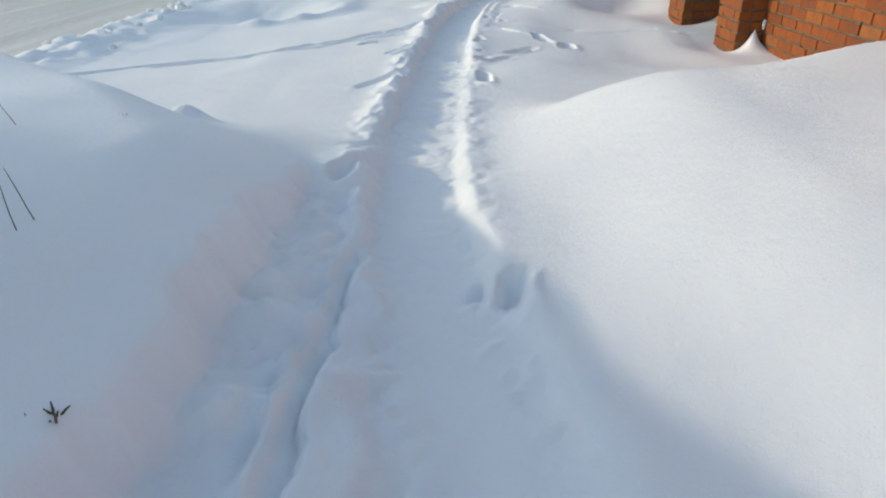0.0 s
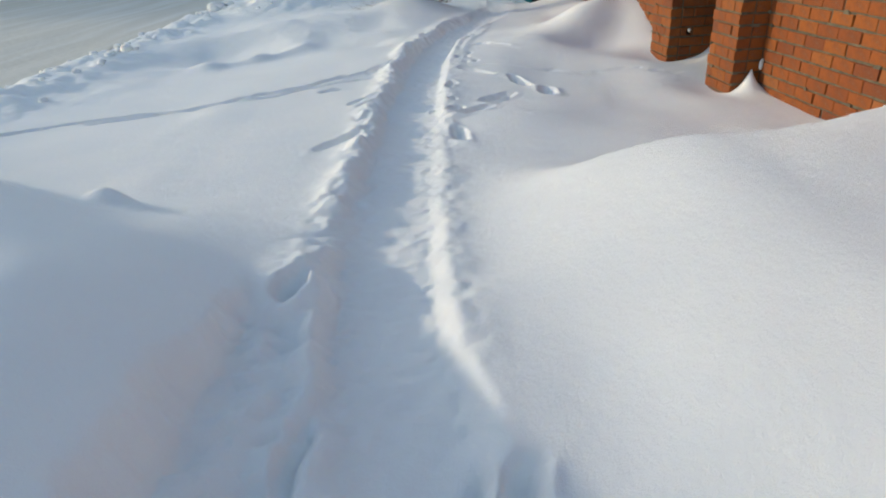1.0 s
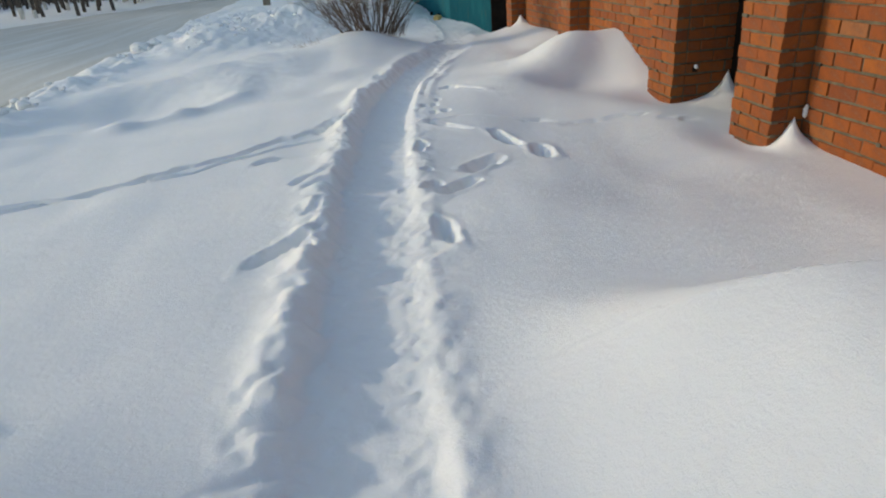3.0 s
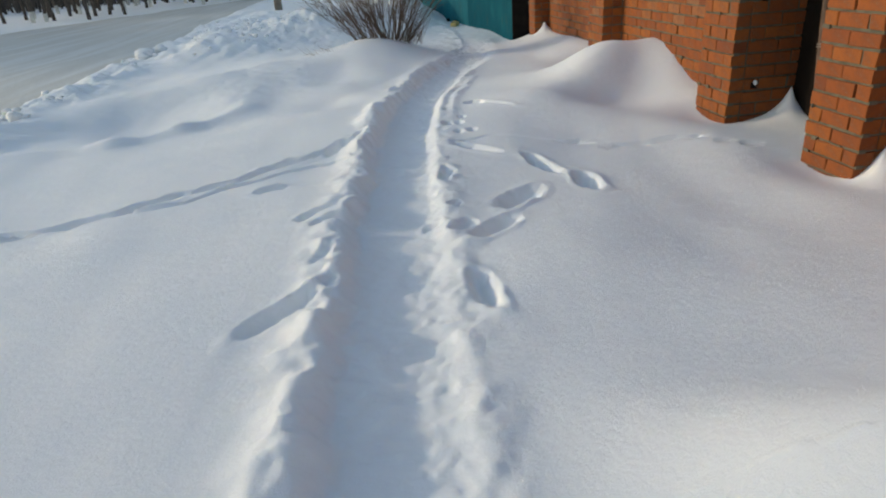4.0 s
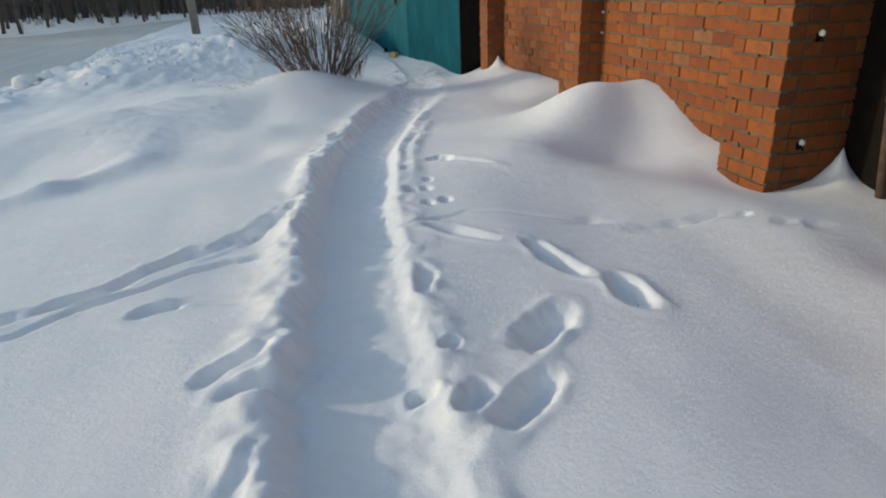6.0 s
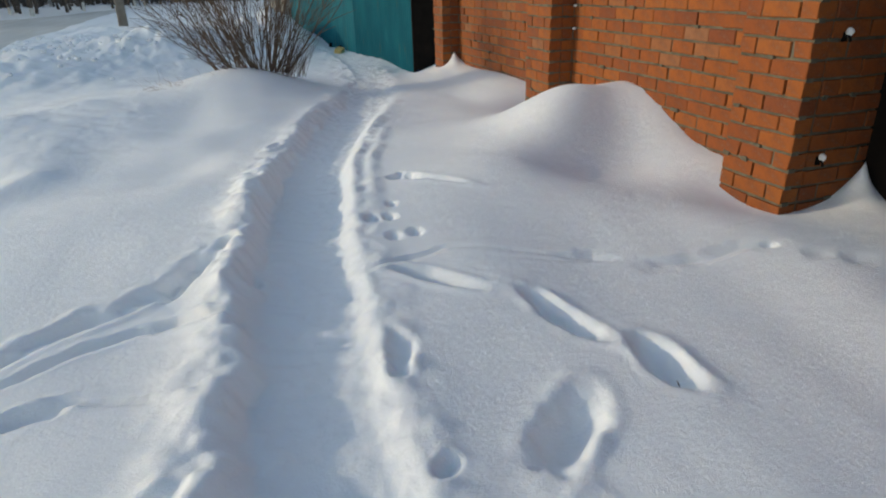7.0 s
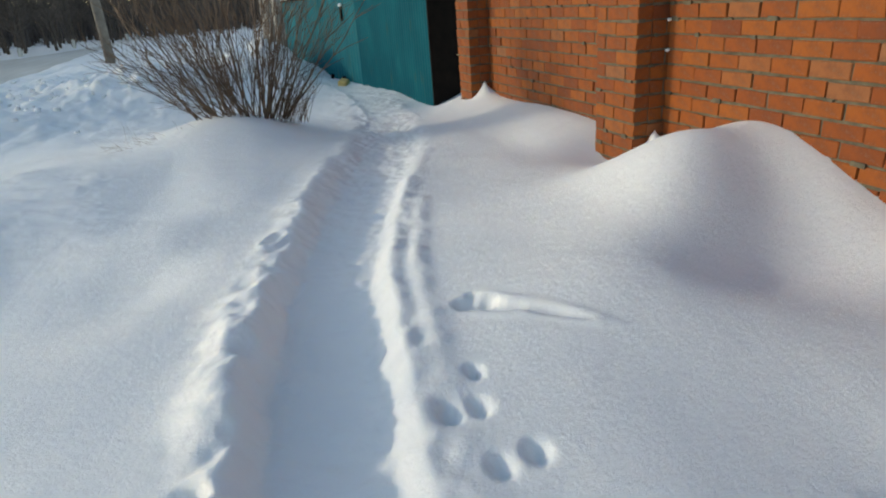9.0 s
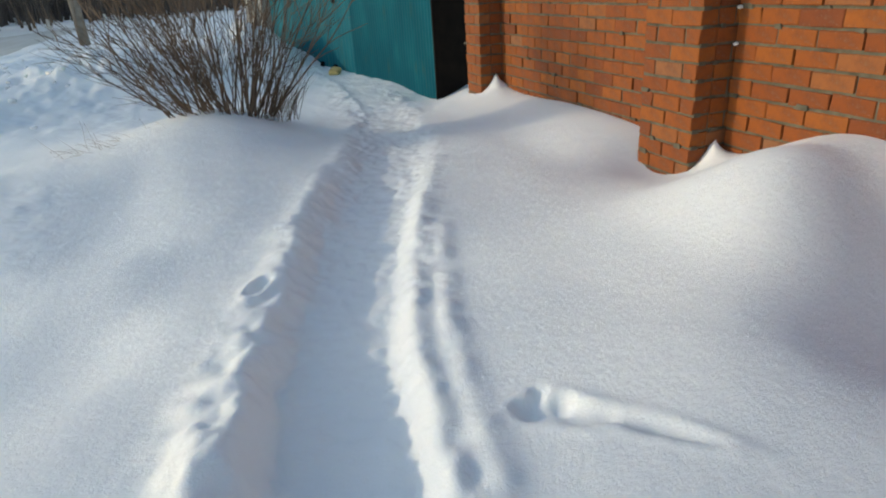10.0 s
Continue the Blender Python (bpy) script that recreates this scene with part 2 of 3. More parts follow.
def open_snow(x, y):
    """Wind-laid snow before anyone walked on it."""
    z = 0.062 + 0.03 * fbm(x * 0.45, y * 0.45, 3, 3) + 0.012 * fbm(x * 1.6, y * 0.9, 8, 2)
    z = z - 0.07 * sstep(-0.8, -3.2, x) * sstep(3.5, 6, y)
    # the drift beside the path where the walk begins
    lean = y - (3.95 + 0.1 * np.sin(x * 2.3))
    crest = np.where(lean < 0, 1 - 0.22 * sstep(0, -1.6, lean), 1 - sstep(-0.1, 0.6, lean))
    foot = 0.55 * sstep(2.3, 0.7, y)
    z = z + crest * (0.36 * sstep(0.12 + foot, 1.5 + 0.7 * foot, x) + 0.14 * sstep(1.5, 2.9, x))
    # the drift on the road side
    # last term: unseen near hump, added to throw shade across the path
    rise = 0.17 * sstep(-0.35, -0.7, x) + 0.38 * sstep(-1.0, -4.2, x) + 0.31 * sstep(-0.45, -1.35, x) + 0.5 * sstep(-0.95, -2.3, x) * sstep(3.3, 0.9, y)
    edge = 3.0 + 0.62 * np.clip(-0.67 - x, -0.3, 4)
    z = z + rise * (1 - sstep(-1.1, 1.15, (y - edge) / (0.55 + 0.55 * sstep(-2.0, -0.8, x)))) * sstep(-9, -5, x)
    z = z + 0.13 * bell(x, y, -1.86, 4.16, 0.11, 0.10, -25) + 0.04 * bell(x, y, -1.7, 4.08, 0.14, 0.09, -25)
    # drifts against the wall
    z = z + 0.39 * bell(x, y, 3.0, 9.82, 0.36, 0.57) + 0.22 * bell(x, y, 2.25, 9.8, 0.36, 0.42, 20) + 0.05 * bell(x, y, 1.7, 9.9, 0.5, 0.7)
    d, t = seg(x, y, 2.35, 9.75, 1.55, 8.95)
    z = z + (0.13 - 0.05 * t) * np.exp(-0.5 * (d / 0.27) ** 2) - 0.05 * bell(x, y, 2.2, 8.75, 0.3, 0.35, 30)
    z = z - 0.04 * bell(x, y, 2.6, 9.4, 0.22, 0.45, -15) - 0.03 * bell(x, y, 2.45, 8.9, 0.25, 0.4) - 0.04 * bell(x, y, 1.9, 8.9, 0.3, 0.2) - 0.04 * bell(x, y, 1.3, 6.85, 0.6, 0.6) - 0.055 * sstep(0.7, 1.5, x) * sstep(2.5, 1.8, x) * sstep(5.0, 6.2, y) * sstep(8.6, 7.6, y) + 0.10 * bell(x, y, 2.85, 8.45, 0.4, 0.25)
    z = z + 0.12 * sstep(2.0, 2.85, x) * sstep(11.0, 11.6, y) + 0.04 * sstep(1.2, 2.5, x) * sstep(10.2, 12, y)
    # scooped by the wind round the pillars
    along = x + SLANT * (y - 7.0)
    for (y0, w), peak in zip(PILLARS, (0.24, 0.0, 0.19, 0.24)):
        z = z - 0.07 * bell(along, y, FRONT_X, y0 + w / 2, 0.24, w * 0.55)
        z = z + peak * np.exp(-np.hypot(along - WALL_X + 0.09, y - y0 + 0.02) / 0.075)
    z = z + 0.25 * np.exp(-np.hypot(along - WALL_X - 0.27, y - 7.8) / 0.065) - 0.03 * bell(along, y, WALL_X - 0.1, 7.45, 0.3, 0.3)
    z = z - 0.08 * sstep(0.9, 2.8, along) * sstep(4.7, 5.6, y) * sstep(8.2, 6.6, y) - 0.06 * bell(along, y, FRONT_X, 8.3, 0.4, 0.25) - 0.03 * bell(along, y, WALL_X, 8.6, 0.2, 0.3)
    z = z - 0.22 * bell(x, y, 2.3, 14.95, 0.38, 0.5) + 0.09 * bell(along, y, FRONT_X, 14.1, 0.25, 0.3)
    # mound under the bush
    z = z + 0.30 * bell(x, y, -0.1, 13.4, 0.6, 0.75) + 0.16 * bell(x, y, -1.6, 12.8, 1.3, 1.0)
    z = z + 0.07 * fbm(x * 0.9, y * 0.9, 40, 2) * bell(x, y, -1.4, 11.0, 1.3, 1.5)
    z = z - 0.14 * bell(x, y, -3.05, 10.4, 0.65, 0.42, 20) + 0.16 * bell(x, y, -3.3, 11.4, 0.9, 0.4, 20)
    for x0, y0, x1, y1 in ((-4.2, 9.1, -2.8, 9.2), (-2.8, 9.2, -2.25, 9.58), (-2.25, 9.58, -1.75, 10.3)):
        d, t = seg(x, y, x0, y0, x1, y1)
        z = np.maximum(z, z + 0.05 * np.exp(-0.5 * (d / 0.13) ** 2))
    # a long swell that falls away towards the path, and the bank above the scuffed dent
    z = z + 0.09 * sstep(-0.1, -1.3, x) * sstep(-3.2, -2.0, x) * np.exp(-0.5 * ((y - 11.6) / 0.7) ** 2) + 0.075 * bell(x, y, 1.05, 9.0, 0.42, 0.42)
    # ploughed bank along the road and across behind the bush
    d, t = seg(x, y, -3.2, 15.8, -3.9, 26.0)
    rough = 1 + 0.22 * fbm(x * 1.6, y * 1.6, 21, 2) + 0.09 * fbm(x * 6, y * 6, 24, 3)
    z = z + (0.4 - 0.12 * t) * np.exp(-0.5 * (d / 0.75) ** 2) * rough
    d, t = seg(x, y, -3.4, 16.5, 0.6, 18.6)
    z = z + 0.62 * sstep(-0.05, 0.5, t) * np.exp(-0.5 * (d / 0.95) ** 2) * rough
    d, t = seg(x, y, 0.6, 18.8, 1.9, 16.2)
    z = z + (0.34 - 0.22 * t) * np.exp(-0.5 * (d / 0.5) ** 2) * rough
    # broken edge of the road
    near = x - road_near(y)
    z = z + 0.09 * np.exp(-0.5 * ((near - 0.45) / 0.4) ** 2) * (1 + 0.9 * fbm(x * 2.5, y * 2.5, 30, 4)) * sstep(40, 25, y)
    # road bed, and the snow beyond it
    bed = sstep(0.1, -0.3, near) * sstep(-0.3, 0.3, x - road_far(y)) * (y < 60)
    z = z * (1 - bed) - 0.05 * bed
    far = sstep(0.2, -2.5, x - road_far(y))
    return z + far * 0.12 * (1 + 0.5 * fbm(x * 0.3, y * 0.3, 50, 3))


def snow_height(x, y):
    z = open_snow(x, y)
    cx = np.interp(y, PATH_Y, PATH_X)
    slope = np.interp(y, PATH_Y, np.gradient(PATH_X, PATH_Y))
    d = (x - cx) / np.sqrt(1 + slope ** 2)
    near = np.abs(d) < 1.2
    lumps = fbm(x * 7, y * 7, 60, 3)
    fine = fbm(x * 24, y * 24, 70, 3)
    z = z + (0.006 * lumps + 0.001 * fine) * sstep(9.5, 11.5, y) * sstep(-0.6, -1.4, x) * sstep(-6, -4.5, x) * sstep(-0.15, 0.35, fbm(x * 0.8, y * 0.8, 64, 2))
    # trampled apron before the teal gate
    apron = sstep(11.3, 14.2, y) * np.exp(-0.5 * (d / 0.7) ** 2) * sstep(20.5, 18, y)
    z = z * (1 - 0.8 * apron) + apron * 0.03 * (1 + 0.22 * lumps * sstep(13.0, 14.5, y))
    # thrown-up rims
    fade = 0.35 + 0.65 * sstep(12.4, 10.6, y)
    knobs = fbm(x * 11 + 3, y * 11, 62, 2)
    left = np.exp(-0.5 * ((d + 0.31) / np.where(d < -0.31, 0.105, 0.07)) ** 2) * (0.057 + 0.022 * fbm(y * 0.8, y * 0.8, 66, 2) + 0.02 * fbm(x * 3.1, y * 3.1, 67, 2) + 0.016 * lumps + 0.012 * knobs + 0.003 * fine) * sstep(2.0, 3.2, y) * (1 - 0.35 * sstep(9.2, 10.6, y)) * (1 + 0.3 * np.exp(-0.5 * ((y - 4.1) / 0.9) ** 2))
    left = left * (1 + 0.5 * bell(x, y, -0.2, 9.1, 0.3, 0.3))
    right = np.exp(-0.5 * ((d - 0.31) / 0.08) ** 2) * (0.013 + 0.009 * lumps + 0.006 * knobs + 0.002 * fine) * sstep(2.0, 3.0, y)
    right = right + np.exp(-0.5 * ((d - 0.43) / 0.035) ** 2) * 0.013 * (1 + 0.6 * lumps) * sstep(8.4, 9.0, y) * sstep(10.9, 10.2, y) - np.exp(-0.5 * ((d - 0.37) / 0.025) ** 2) * 0.009 * (1 + 0.7 * lumps) * sstep(8.6, 9.1, y) * sstep(10.8, 10.0, y)
    z = z + np.where(near, (left + right) * fade, 0)
    # older ruts beside the path at the start
    rx = np.interp(y, (-3, 1.0, 1.7, 2.3, 3.1), (-0.8, -0.69, -0.685, -0.665, -0.64))
    rut = sstep(0.185, 0.095, np.abs(x - rx) + 0.03 * lumps + 0.03 * fbm(y * 2.7, y * 2.7, 92, 2)) * sstep(3.15, 2.7, y)
    z = z * (1 - 0.65 * rut) + 0.65 * rut * (0.05 + 0.05 * lumps + 0.012 * knobs + 0.008 * fine)
    rut = sstep(0.06, 0.015, np.abs(x - rx - 0.205 + 0.018 * lumps) + 0.01 * knobs) * sstep(2.5, 2.2, y)
    z = z - rut * (0.075 + 0.03 * lumps)
    for ox, ry, rh, wx, wy in ((0.05, 1.30, 0.06, 0.09, 0.045), (0.02, 1.78, 0.045, 0.1, 0.04), (0.0, 0.75, 0.06, 0.1, 0.05), (0.27, 1.42, 0.05, 0.05, 0.06), (0.29, 1.05, 0.035, 0.07, 0.12)):
        z = z + rh * np.exp(-0.5 * ((x - rx - ox) / wx) ** 2 - 0.5 * ((y - ry) / wy) ** 2)
    for ox, oy, dep in ((-0.38, 2.31, 0.035), (-0.34, 2.12, 0.03), (-0.4, 1.9, 0.02), (-0.36, 1.62, 0.02)):
        z = z - dep * bell(x, y, ox, oy, 0.05, 0.07)
    # the trodden floor
    wide = 0.18 + np.where(d < 0, 0.035 * fbm(x * 2 + 5, y * 4.5, 72, 3), 0.0) + 0.003 * lumps + 0.012 * fbm(x * 2.5, y * 2.5, 68, 2) + 0.06 * sstep(2.2, 1.0, y)
    soft = np.where(d < 0, 0.10 + 0.16 * sstep(9.5, 12.0, y), 0.12 + 0.14 * sstep(10.6, 12.3, y)) + 0.10 * sstep(2.6, 1.4, y) * (d > 0)
    keep = sstep(0, 1, (np.abs(d) - wide) / soft)
    floor = 0.0045 * lumps + 0.003 * fine + 0.003 * knobs + 0.012 * (np.abs(d) / 0.18) ** 2 + 0.004 * sstep(0.1, 0.5, fine) * sstep(0.08, 0.17, np.abs(d))
    floor = floor + 0.005 * fbm(x * 9, y * 22, 74, 2) * sstep(10.5, 9.0, y) * sstep(-0.1, 0.3, fbm(x * 2, y * 2, 76, 2))
    floor = np.where(near, floor, 0) + 0.016 * sstep(9.5, 11.5, y)
    fade = sstep(15.0, 13.2, y)
    z = z * (1 - (1 - keep) * fade) + floor * (1 - keep) * fade
    # prints and trails
    for x0, y0, x1, y1, w, dep in PRINTS_LEFT + PRINTS_RIGHT:
        dx, dy = x1 - x0, y1 - y0
        l = math.hypot(dx, dy)
        u = ((x - (x0 + x1) / 2) * dx + (y - (y0 + y1) / 2) * dy) / l
        v = (-(x - (x0 + x1) / 2) * dy + (y - (y0 + y1) / 2) * dx) / l
        v = v + 0.25 * w * np.sin(u / l * 3)
        q = (np.abs(u / (l / 2 + 0.55 * w)) ** 2.2 + np.abs(v / w) ** 2.2) ** (1 / 2.2) * (1 + 0.16 * lumps + 0.05 * fine)
        z = z - 0.7 * dep * sstep(1.32, 0.28, q) + 0.007 * np.exp(-0.5 * ((q - 1.45) / 0.25) ** 2) * (1 + lumps)
    for px, py in PAWS:
        z = z - 0.045 * sstep(0.055, 0.0, np.hypot((x - px) * 1.15, (y - py) * 0.8) * (1 + 0.2 * lumps))
    for px, py, w, dep in NOTCH:
        z = z - dep * sstep(1.3, 0.4, np.hypot(x - px, y - py) / w)
    xw, yw = x + 0.03 * fbm(x * 3, y * 3, 95, 2), y + 0.03 * fbm(x * 3, y * 3, 97, 2)
    for trail, w, dep in ((TRAIL_LEFT, 0.042, 0.08), (TRAIL_LEFT_B, 0.028, 0.045), (TRAIL_RIGHT, 0.026, 0.013), (TRAIL_RIGHT_B, 0.022, 0.006)):
        q = np.full(x.shape, 9.0)
        for (x0, y0), (x1, y1) in zip(trail, trail[1:]):
            q = np.minimum(q, seg(xw, yw, x0, y0, x1, y1)[0])
        wide = w * (1 + 0.25 * lumps + (1.3 if trail is TRAIL_LEFT else 0.3) * bell(x, y, -0.62, 7.95, 0.32, 0.32))
        beat = 0.75 + 0.25 * np.sin((x + y) * 15) + 0.45 * lumps + 0.3 * knobs * bell(x, y, -0.5, 8.1, 0.7, 0.7)
        z = z - dep * beat * sstep(1.3, 0.5, q / wide) + 0.10 * dep * np.exp(-0.5 * ((q - 1.5 * wide) / (0.4 * w)) ** 2) * (1 + lumps)
    # steps to the doorway
    for px, py in ((1.39, 7.69), (1.66, 7.48), (1.82, 7.48), (2.0, 7.5), (2.12, 7.5), (2.26, 7.44), (2.4, 7.28), (2.55, 7.2)):
        z = z - 0.015 * sstep(0.09, 0.0, np.hypot((x - px) * 0.7, y - py) * (1 + 0.3 * lumps))
    crumbs = fbm(x * 55, y * 55, 80, 2)
    z = z + np.where(near, (0.0015 * crumbs + 0.0015 * fine + 0.002 * knobs) * np.exp(-0.5 * ((d - 0.24) / 0.06) ** 2) + (0.002 * crumbs + 0.012 * fbm(x * 4.3, y * 4.3, 69, 2) + 0.008 * knobs + 0.003 * fine) * np.exp(-0.5 * ((d + 0.24) / 0.05) ** 2), 0)
    return z


def graded(stops, tail):
    """Grid lines: (from, to, step) stretches, and ever wider steps to +-tail at both ends."""
    v = np.concatenate([np.arange(a, b - 1e-6, s) for a, b, s in stops] + [[stops[-1][1]]])
    lo, hi, s = [], [], stops[0][2]
    p = v[0]
    while p > -tail:
        s *= 1.14
        p -= s
        lo.append(p)
    p, s = v[-1], stops[-1][2]
    while p < tail:
        s *= 1.14
        p += s
        hi.append(p)
    return np.concatenate([lo[::-1], v, hi])


def sheet(name, xs, ys, zfun, material):
    X, Y = np.meshgrid(xs, ys)
    Z = zfun(X, Y)
    me = bpy.data.meshes.new(name)
    nx, ny = len(xs), len(ys)
    co = np.stack([X, Y, Z], -1).reshape(-1, 3).astype(np.float32)
    i = np.arange(nx * ny).reshape(ny, nx)
    quads = np.stack([i[:-1, :-1], i[:-1, 1:], i[1:, 1:], i[1:, :-1]], -1).reshape(-1, 4)
    me.vertices.add(len(co))
    me.vertices.foreach_set("co", co.ravel())
    me.loops.add(quads.size)
    me.loops.foreach_set("vertex_index", quads.ravel().astype(np.int32))
    me.polygons.add(len(quads))
    me.polygons.foreach_set("loop_start", np.arange(0, quads.size, 4, dtype=np.int32))
    me.polygons.foreach_set("use_smooth", np.ones(len(quads), bool))
    me.update()
    me.validate()
    me.materials.append(material)
    return new(name, me)


def height_at(x, y):
    return float(snow_height(np.array([[float(x)]]), np.array([[float(y)]]))[0, 0])


gx = graded([(-6.5, -2.3, 0.05), (-2.3, -1.2, 0.025), (-1.2, 2.5, 0.016), (2.5, 3.3, 0.025)], 600)
gy = graded([(-1.0, 0.7, 0.05), (0.7, 12.8, 0.016), (12.8, 16.0, 0.03), (16.0, 24.0, 0.06)], 600)
ground = sheet("ground", gx, gy, snow_height, SNOW)
tagged(ground, "deep white snow with drifts, a trodden path and boot prints", "snow", kind="structure")

ry = np.arange(-40, 60.1, 0.25)
U, V = np.meshgrid(np.linspace(0, 1, 60), ry)
road = sheet("road", np.linspace(0, 1, 60), ry, lambda u, v: 0.0 * u, ROAD)
co = np.zeros((U.size, 3), np.float32)
co[:, 0] = (road_near(V) * (1 - U) + road_far(V) * U).ravel()
co[:, 1] = V.ravel()
co[:, 2] = (-0.012 + 0.02 * fbm(co[:, 0] * 1.5, co[:, 1] * 0.25, 90, 3)).ravel()
road.data.vertices.foreach_set("co", co.ravel())
road.data.update()
tagged(road, "wide road of packed snow with pale sandy wheel tracks", "road", kind="structure")

# loose ice crystals lying on the snow, each a small facet tipped at random
rs = np.random.RandomState(9)
N = 110000
px, py = rs.uniform(-3.2, 2.5, N), rs.uniform(0.8, 13.0, N)
pz = snow_height(px[None], py[None])[0] + 0.0015
tip, az, size = np.radians(62 * np.sqrt(rs.rand(N))), rs.uniform(0, 2 * np.pi, N), rs.uniform(0.001, 0.0023, N)
nrm = np.stack([np.sin(tip) * np.cos(az), np.sin(tip) * np.sin(az), np.cos(tip)], 1)
u = np.cross(nrm, [0.3, 0.5, 0.81])
u /= np.linalg.norm(u, axis=1)[:, None]
v = np.cross(nrm, u)
mid = np.stack([px, py, pz], 1)
tri = np.stack([mid + size[:, None] * (math.cos(k) * u + math.sin(k) * v) for k in (0, 2.09, 4.19)], 1).reshape(-1, 3)
me = bpy.data.meshes.new("ice_crystals")
me.from_pydata(tri.tolist(), [], np.arange(3 * N).reshape(-1, 3).tolist())
me.materials.append(GLINT)
tagged(new("ice_crystals", me), "tiny loose ice crystals glinting on the snow surface", "ice crystals", kind="stuff")


# ---- the brick wall ----
BL, BH, BW, J = 0.252, 0.1005, 0.12, 0.0155        # pitch along, pitch up, depth, joint
FOOT, COURSES = -0.243, 23


def brick_mesh(length, seed):
    """One brick, its face towards -x, rounded and a little uneven at the edges."""
    rng = random.Random(seed)
    bm = bmesh.new()
    h, c = BH - J, 0.004
    rings = []
    for x, s in ((BW, 0), (c, 0), (0, c)):
        ring = []
        for y, z in ((0, 0), (length, 0), (length, h), (0, h)):
            yy = y + (s if y == 0 else -s) + rng.uniform(-0.005, 0.005)
            zz = z + (s if z == 0 else -s) + rng.uniform(-0.004, 0.004)
            ring.append(bm.verts.new((x + rng.uniform(-0.001, 0.001), yy, zz)))
        rings.append(ring)
    for r0, r1 in zip(rings, rings[1:]):
        for k in range(4):
            bm.faces.new((r0[k], r1[k], r1[(k + 1) % 4], r0[(k + 1) % 4]))
    bm.faces.new(rings[-1])
    bm.normal_update()
    bmesh.ops.recalc_face_normals(bm, faces=bm.faces)
    me = bpy.data.meshes.new("brick")
    bm.to_mesh(me)
    bm.free()
    me.materials.append(BRICK)
    return me


BRICKS = {}


def brick(parent, length, m, rng):
    key = (round(length, 2), rng.randrange(4))
    if key not in BRICKS:
        BRICKS[key] = brick_mesh(key[0], hash(key) % 1000)
    ob = new("brick", BRICKS[key])
    ob.parent = parent
    ob.matrix_basis = m @ pose(rng.uniform(-0.003, 0.006), 0, 0, rng.uniform(-0.6, 0.6), 0, rng.uniform(-0.8, 0.8))
    return ob


def bond(width, row, shift):
    """Brick lengths along one course of a face of that width."""
    out, left = [], width
    first = BL + shift if row % 2 == 0 else BL / 2 + shift
    if first > BL + 0.001:
        first -= BL
    while left > 0.02:
        l = min(first, left)
        if left - l < 0.05:
            l = left
        out.append(l)
        left -= l
        first = BL
    return out


def brick_face(parent, mortar, origin, turn, width, rng, rows=COURSES, gaps=0.62, shift=0.0):
    """Courses of bricks and their mortar on one upright face; y runs along it, -x is out."""
    base = pose(*origin, 0, 0, turn)
    for r in range(rows):
        at = 0.0
        z = r * BH
        lengths = bond(width, r, shift)
        for k, l in enumerate(lengths):
            brick(parent, l - J, base @ pose(0, at + J / 2, z), rng)
            at += l
            if k < len(lengths) - 1 and rng.random() > gaps:
                vs = box(mortar, (0.008 + rng.random() * 0.004, at - J / 2 - 0.003, z - 0.003), (0.05, at + J / 2 + 0.003, z + BH - J + 0.003))
                for v in vs:
                    v.co = base @ v.co
            if rng.random() < 0.16:
                # mortar squeezed out over the brick edges
                c, hw, hh = at - l * rng.random() * 0.5, rng.uniform(0.012, 0.04), rng.uniform(0.009, 0.014)
                vs = box(mortar, (-0.007, c - hw, z - J / 2 - hh), (0.04, c + hw, z - J / 2 + hh))
                for v in vs:
                    v.co = base @ (v.co + Vector((rng.uniform(-0.001, 0.006), rng.uniform(-0.01, 0.01), rng.uniform(-0.005, 0.005))))
        vs = box(mortar, (0.009 + rng.random() * 0.004, 0.004, z - J - 0.004), (0.06, width - 0.004, z + 0.004))
        for v in vs:
            v.co = base @ v.co


def wall_run(name, y0, y1, label, seed, shift):
    rng = random.Random(seed)
    bm = bmesh.new()
    box(bm, (WALL_X + 0.045, y0, FOOT - 0.3), (WALL_X + 0.25, y1, FOOT + COURSES * BH))
    wall = part(name, bm, CORE)
    tagged(wall, label, "wall", kind="structure")
    mortar = bmesh.new()
    brick_face(wall, mortar, (WALL_X, y0, FOOT), 0, y1 - y0, rng, shift=shift)
    part("mortar", mortar, MORTAR, wall)
    wall.matrix_world = WALL_TURN
    return wall


def pillar(name, y0, w, back, seed):
    rng = random.Random(seed)
    bm = bmesh.new()
    box(bm, (FRONT_X + 0.045, y0 + 0.045, FOOT - 0.3), (back, y0 + w - 0.045, FOOT + COURSES * BH))
    ob = part(name, bm, CORE)
    tagged(ob, "square orange brick pillar standing proud of the wall", "pillar", kind="structure")
    mortar = bmesh.new()
    brick_face(ob, mortar, (FRONT_X, y0, FOOT), 0, w, rng, gaps=0.5)
    d = back - FRONT_X - 0.122
    box(mortar, (FRONT_X + 0.03, y0 + 0.016, FOOT - 0.1), (FRONT_X + 0.135, y0 + w - 0.016, FOOT + COURSES * BH))
    brick_face(ob, mortar, (FRONT_X + 0.122 + d, y0 + 0.002, FOOT), 90, d, rng, gaps=0.15)
    brick_face(ob, mortar, (FRONT_X + 0.122, y0 + w - 0.002, FOOT), -90, min(d, 0.3), rng, gaps=0.15)
    part("mortar", mortar, MORTAR, ob)
    ob.matrix_world = WALL_TURN
    return ob


